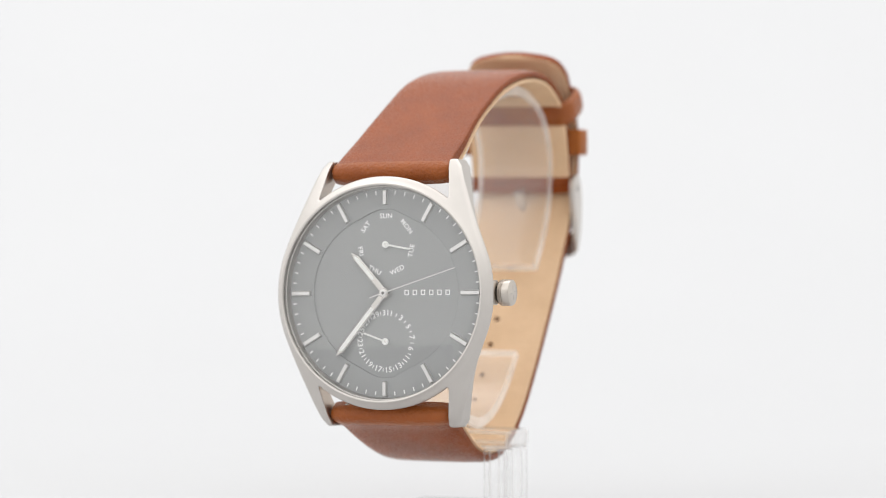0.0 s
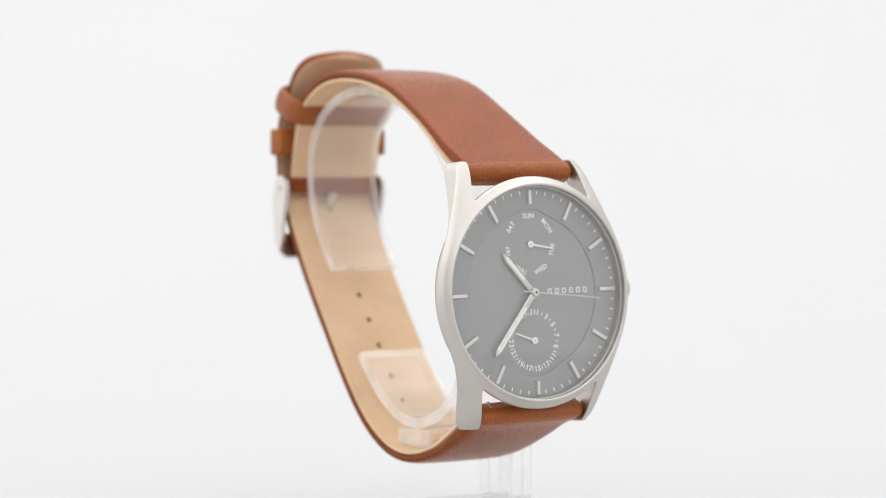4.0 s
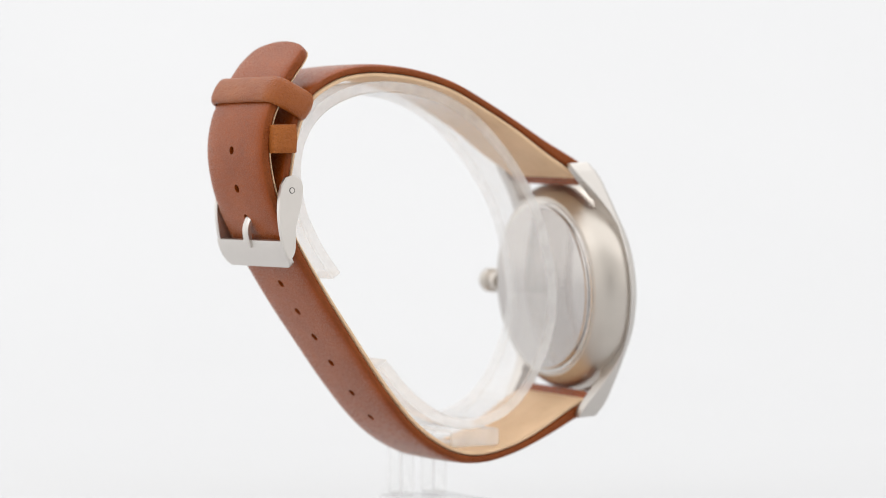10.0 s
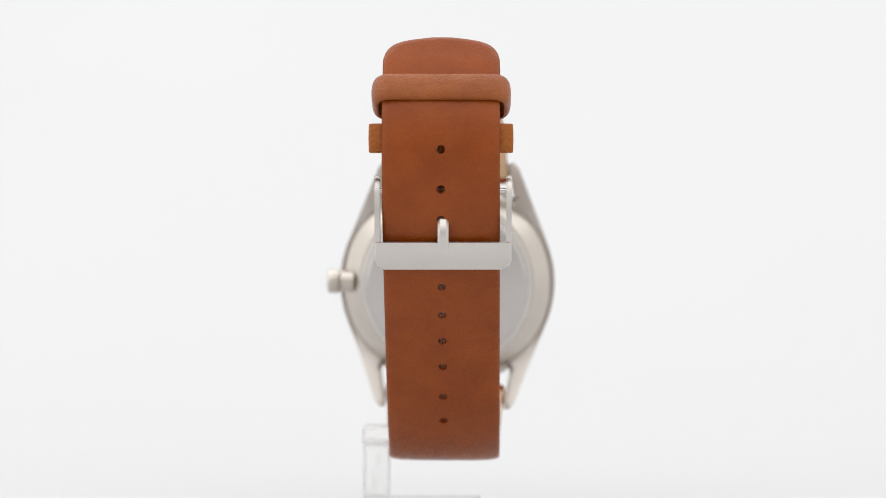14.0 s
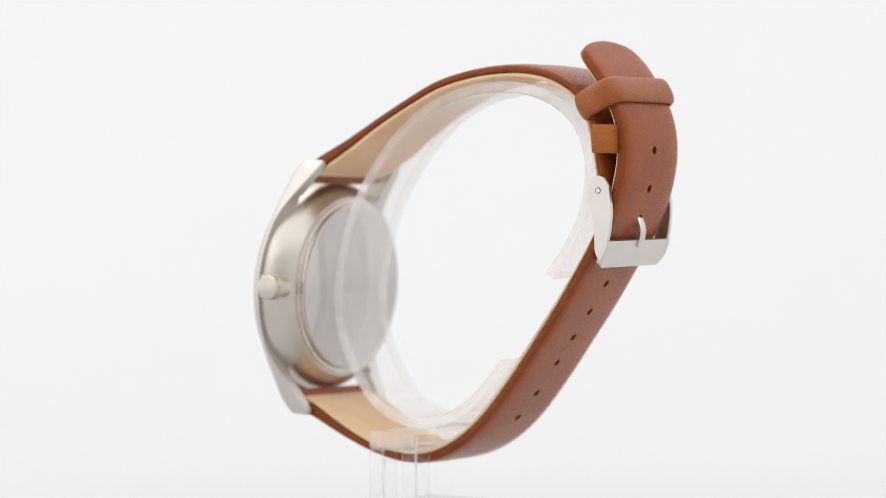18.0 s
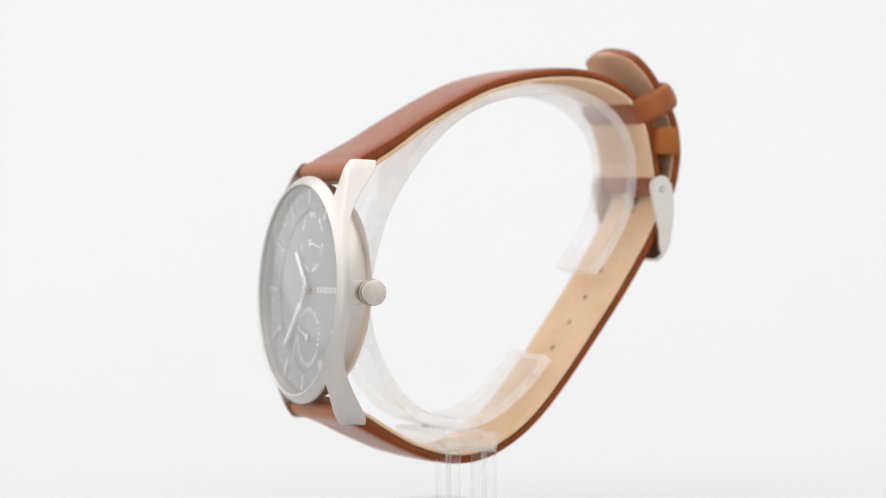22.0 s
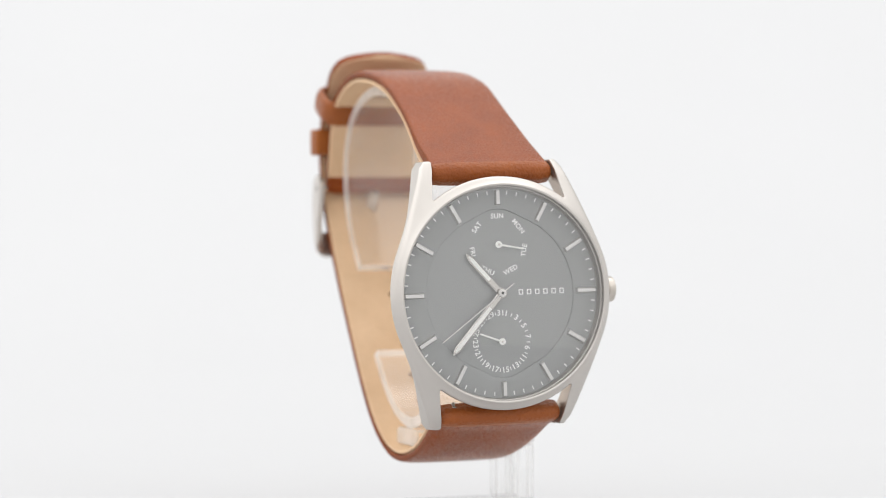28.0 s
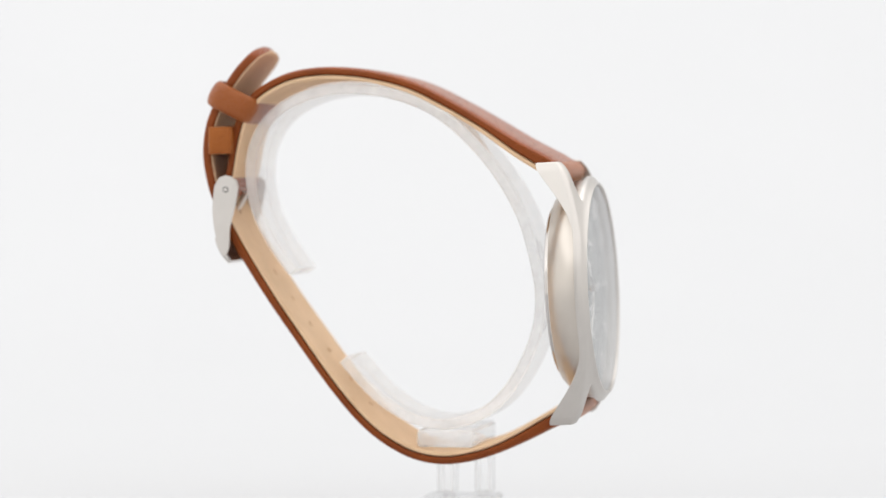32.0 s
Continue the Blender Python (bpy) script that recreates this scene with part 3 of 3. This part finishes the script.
def build_buckle():
    line = spline([(41.35, 53.8), (41.05, 52.6), (40.3, 51.0), (39.0, 49.15)], 4)
    loops = []
    count = len(line)
    for k, (p, n, t) in enumerate(frames_along(line, -1)):
        # the lower corners are rounded off
        left = (count - 1 - k) / 4.0
        w = 11.62 - (1.25 * (1 - math.sqrt(1 - (1 - left) ** 2)) if left < 1 else 0.0)
        loops.append([(x, p.x - n.x * d, p.y - n.y * d) for x, d in ((-w, 0.25), (-w + 0.3, 0.0), (w - 0.3, 0.0), (w, 0.25), (w, 0.9), (-w, 0.9))])
    frame_part = part("buckle", worn(loft(loops)), SATIN, watch, True, "brushed steel pin buckle with a flat front bar")
    # side plates, curved like a tusk
    inner = [(36.9, 63.2), (37.5, 59.7), (38.4, 56.1), (38.5, 52.6), (39.0, 50.9)]
    outer = [(41.3, 63.4), (41.7, 59.2), (41.3, 55.1), (40.4, 52.0), (39.5, 50.3)]
    ring = [(37.2, 64.3), (38.2, 65.0), (39.3, 65.2), (40.4, 64.8)] + [tuple(v) for v in spline(outer, 3)] + [tuple(v) for v in spline(inner[::-1], 3)]
    for sx in (1, -1):
        bm = loft([[(sx * 10.75, y, z) for y, z in ring], [(sx * 11.65, y, z) for y, z in ring]])
        bmesh.ops.bevel(bm, geom=[e for e in bm.edges if abs(e.verts[0].co.x - e.verts[1].co.x) < 0.1], offset=0.18, segments=2, affect="EDGES")
        part("side_plate", worn(bm), SATIN, frame_part)
        pin = moved(lathe([(0, 0), (0.42, 0), (0.42, 0.1), (0, 0.1)], 20), mm_pose(sx * 11.62, 39.2, 62.6, 0, 0, -90 * sx))
        part("pin_end", worn(pin), POLISHED, frame_part)
        # dark ring drawn for the shaded gap round the pin end
        ringed = moved(lathe([(0.42, 0), (0.55, 0), (0.55, 0.04), (0.42, 0.04)], 20, closed=True), mm_pose(sx * 11.64, 39.2, 62.6, 0, 0, -90 * sx))
        part("pin_hole_shade", worn(ringed), DARK, frame_part)
    part("pin", worn(moved(lathe([(0, -10.9), (0.6, -10.9), (0.6, 10.9), (0, 10.9)], 16), mm_pose(0, 39.2, 62.6, 0, 0, 90))), POLISHED, frame_part)
    path = spline([(38.6, 62.2), (39.9, 60.0), (41.6, 57.6), (42.2, 55.8), (42.0, 53.9), (41.6, 52.4)], 4)
    loops = []
    for p, n, t in frames_along(path, -1):
        loops.append([(x, p.x - n.x * d, p.y - n.y * d) for x, d in ((-0.92, 0.3), (-0.55, 0), (0.55, 0), (0.92, 0.3), (0.92, 0.9), (0.55, 1.1), (-0.55, 1.1), (-0.92, 0.9))])
    part("prong", worn(loft(loops)), SATIN, frame_part)


build_buckle()


def loop_band(name, inner, outer, half, along, width, thick, mat, label, corner=1.1, square=0.0):
    """A leather loop round the strap. inner, outer: its ends in the y-z plane; along: the strap's direction there."""
    a, b, t = Vector(inner), Vector(outer), Vector(along).normalized()
    mid, d = (a + b) / 2, (b - a)
    n, depth = d.normalized(), d.length / 2
    shape = []
    corner = min(corner, depth - 0.1)
    for cx, cd, start in ((half - corner, depth - corner, 0), (-half + corner, depth - corner, 90), (-half + corner, -depth + corner, 180), (half - corner, -depth + corner, 270)):
        for k in range(7):
            g = radians(start + 15 * k)
            shape.append((cx + corner * math.cos(g), cd + corner * math.sin(g), math.cos(g), math.sin(g)))
    bm = bmesh.new()
    rows = []
    for x, o, gx, go in shape:
        col = []
        for w, s in [((f + (math.copysign(0.5, f) - f) * square * (g < 0.5) * (abs(f) > 0.3)) * width, -g * thick * (1 - square * (g < 0.5) * 0.7)) for f, g in ((-0.4, 1.0), (-0.5, 0.8), (-0.5, 0.55), (-0.45, 0.33), (-0.34, 0.14), (-0.18, 0.04), (0.0, 0.0), (0.18, 0.04), (0.34, 0.14), (0.45, 0.33), (0.5, 0.55), (0.5, 0.8), (0.4, 1.0))]:
            px, po = x + gx * s, o + go * s
            q = mid + n * po + t * w
            col.append(bm.verts.new((px, q.x, q.y)))
        rows.append(col)
    for k, p in enumerate(rows):
        q = rows[(k + 1) % len(rows)]
        for j in range(13):
            bm.faces.new((p[j], p[(j + 1) % 13], q[(j + 1) % 13], q[j]))
    return part(name, settle(bm), mat, watch, True, label)


loop_band("sliding_loop", (33.3, 76.4), (41.9, 80.7), 11.9, (-0.47, 0.88), 4.9, 1.5, LEATHER_LOOP, "tan leather sliding loop over both strap ends", 3.2)
loop_band("fixed_loop", (37.3, 71.6), (41.7, 71.5), 12.3, (0.0, 1.0), 5.0, 1.0, LEATHER_TAB, "light tan leather fixed loop stitched to the strap", 0.7, 0.75)

# ---- the stand ----
stand = tagged(new("display_stand"), "clear acrylic watch stand with an open cuff on one post", "display stand")
CUFF = [(18.2, 31.0), (13.4, 25.7), (9.0, 22.2), (4.0, 19.8), (-2.0, 19.15), (-9.0, 21.4), (-14.3, 26.4), (-18.5, 34.5), (-19.9, 42.0), (-19.0, 49.5), (-16.2, 58.8), (-11.2, 67.2), (-5.0, 74.0),
        (1.0, 78.3), (8.2, 81.0), (16.4, 82.0), (23.5, 81.1), (29.8, 78.2), (34.0, 73.6), (35.9, 67.3), (35.0, 59.3), (31.6, 52.2), (27.7, 46.9)]


def build_stand():
    loops = []
    for p, n, t in frames_along(spline(CUFF, 9), 1):
        rows = [(-7.4, 0.3), (-7.1, 0.0), (7.1, 0.0), (7.4, 0.3), (7.4, 1.7), (7.1, 2.0), (-7.1, 2.0), (-7.4, 1.7)]
        loops.append([(x, p.x + n.x * d, p.y + n.y * d) for x, d in rows])
    items = [part("cuff", loft(loops), ACRYLIC, stand),
             part("arm", box(-8.2, 15.1, -6.7, 3.6, 15.95, 19.1, 0.55, 3), ACRYLIC_BLOCK, stand),
             part("leg", box(10.2, 15.0, -6.6, -3.6, 5.65, 15.9, 0.35), ACRYLIC_BLOCK, stand),
             part("leg", box(10.2, 15.0, 0.4, 3.5, 5.65, 15.9, 0.35), ACRYLIC_BLOCK, stand),
             part("base", box(-6.5, 15.2, -8.2, 5.4, 0.05, 5.6, 0.5), ACRYLIC_BLOCK, stand)]
    # haze paints reflections on saw-cut cuff sides and broken block edges; large faces clear
    for ob in items:
        ob.data.materials.append(ACRYLIC_EDGE if ob.name == "cuff" else BLOCK_EDGE)
        big = max(p.area for p in ob.data.polygons)
        for p in ob.data.polygons:
            sawn = abs(p.normal.x) > 0.5 or len(p.vertices) > 4 if ob.name == "cuff" else p.area < 0.12 * big
            p.material_index = 1 if sawn else 0


build_stand()


# ---- movement ----
def motions():
    turn = [(t, pose(0, 0, 0, 0, 0, -22.95 + 14.426 * t)) for t in range(0, 33)]
    walk(watch, turn)
    walk(stand, turn)
    walk(minute_hand, [(t, hand_pose(219.5 + 0.1 * t)) for t in range(0, 33, 4)])
    ticks = [(0.0, hand_pose(72.3))]
    for n in range(1, 32):
        t = (n - 0.4) / 0.97
        if t < 31.8:
            ticks += [(t - 0.1, hand_pose(72.3 + 6 * (n - 1))), (t, hand_pose(72.3 + 6 * n))]
            last = n
    walk(second_hand, ticks + [(32.0, hand_pose(72.3 + 6 * last))])


motions()
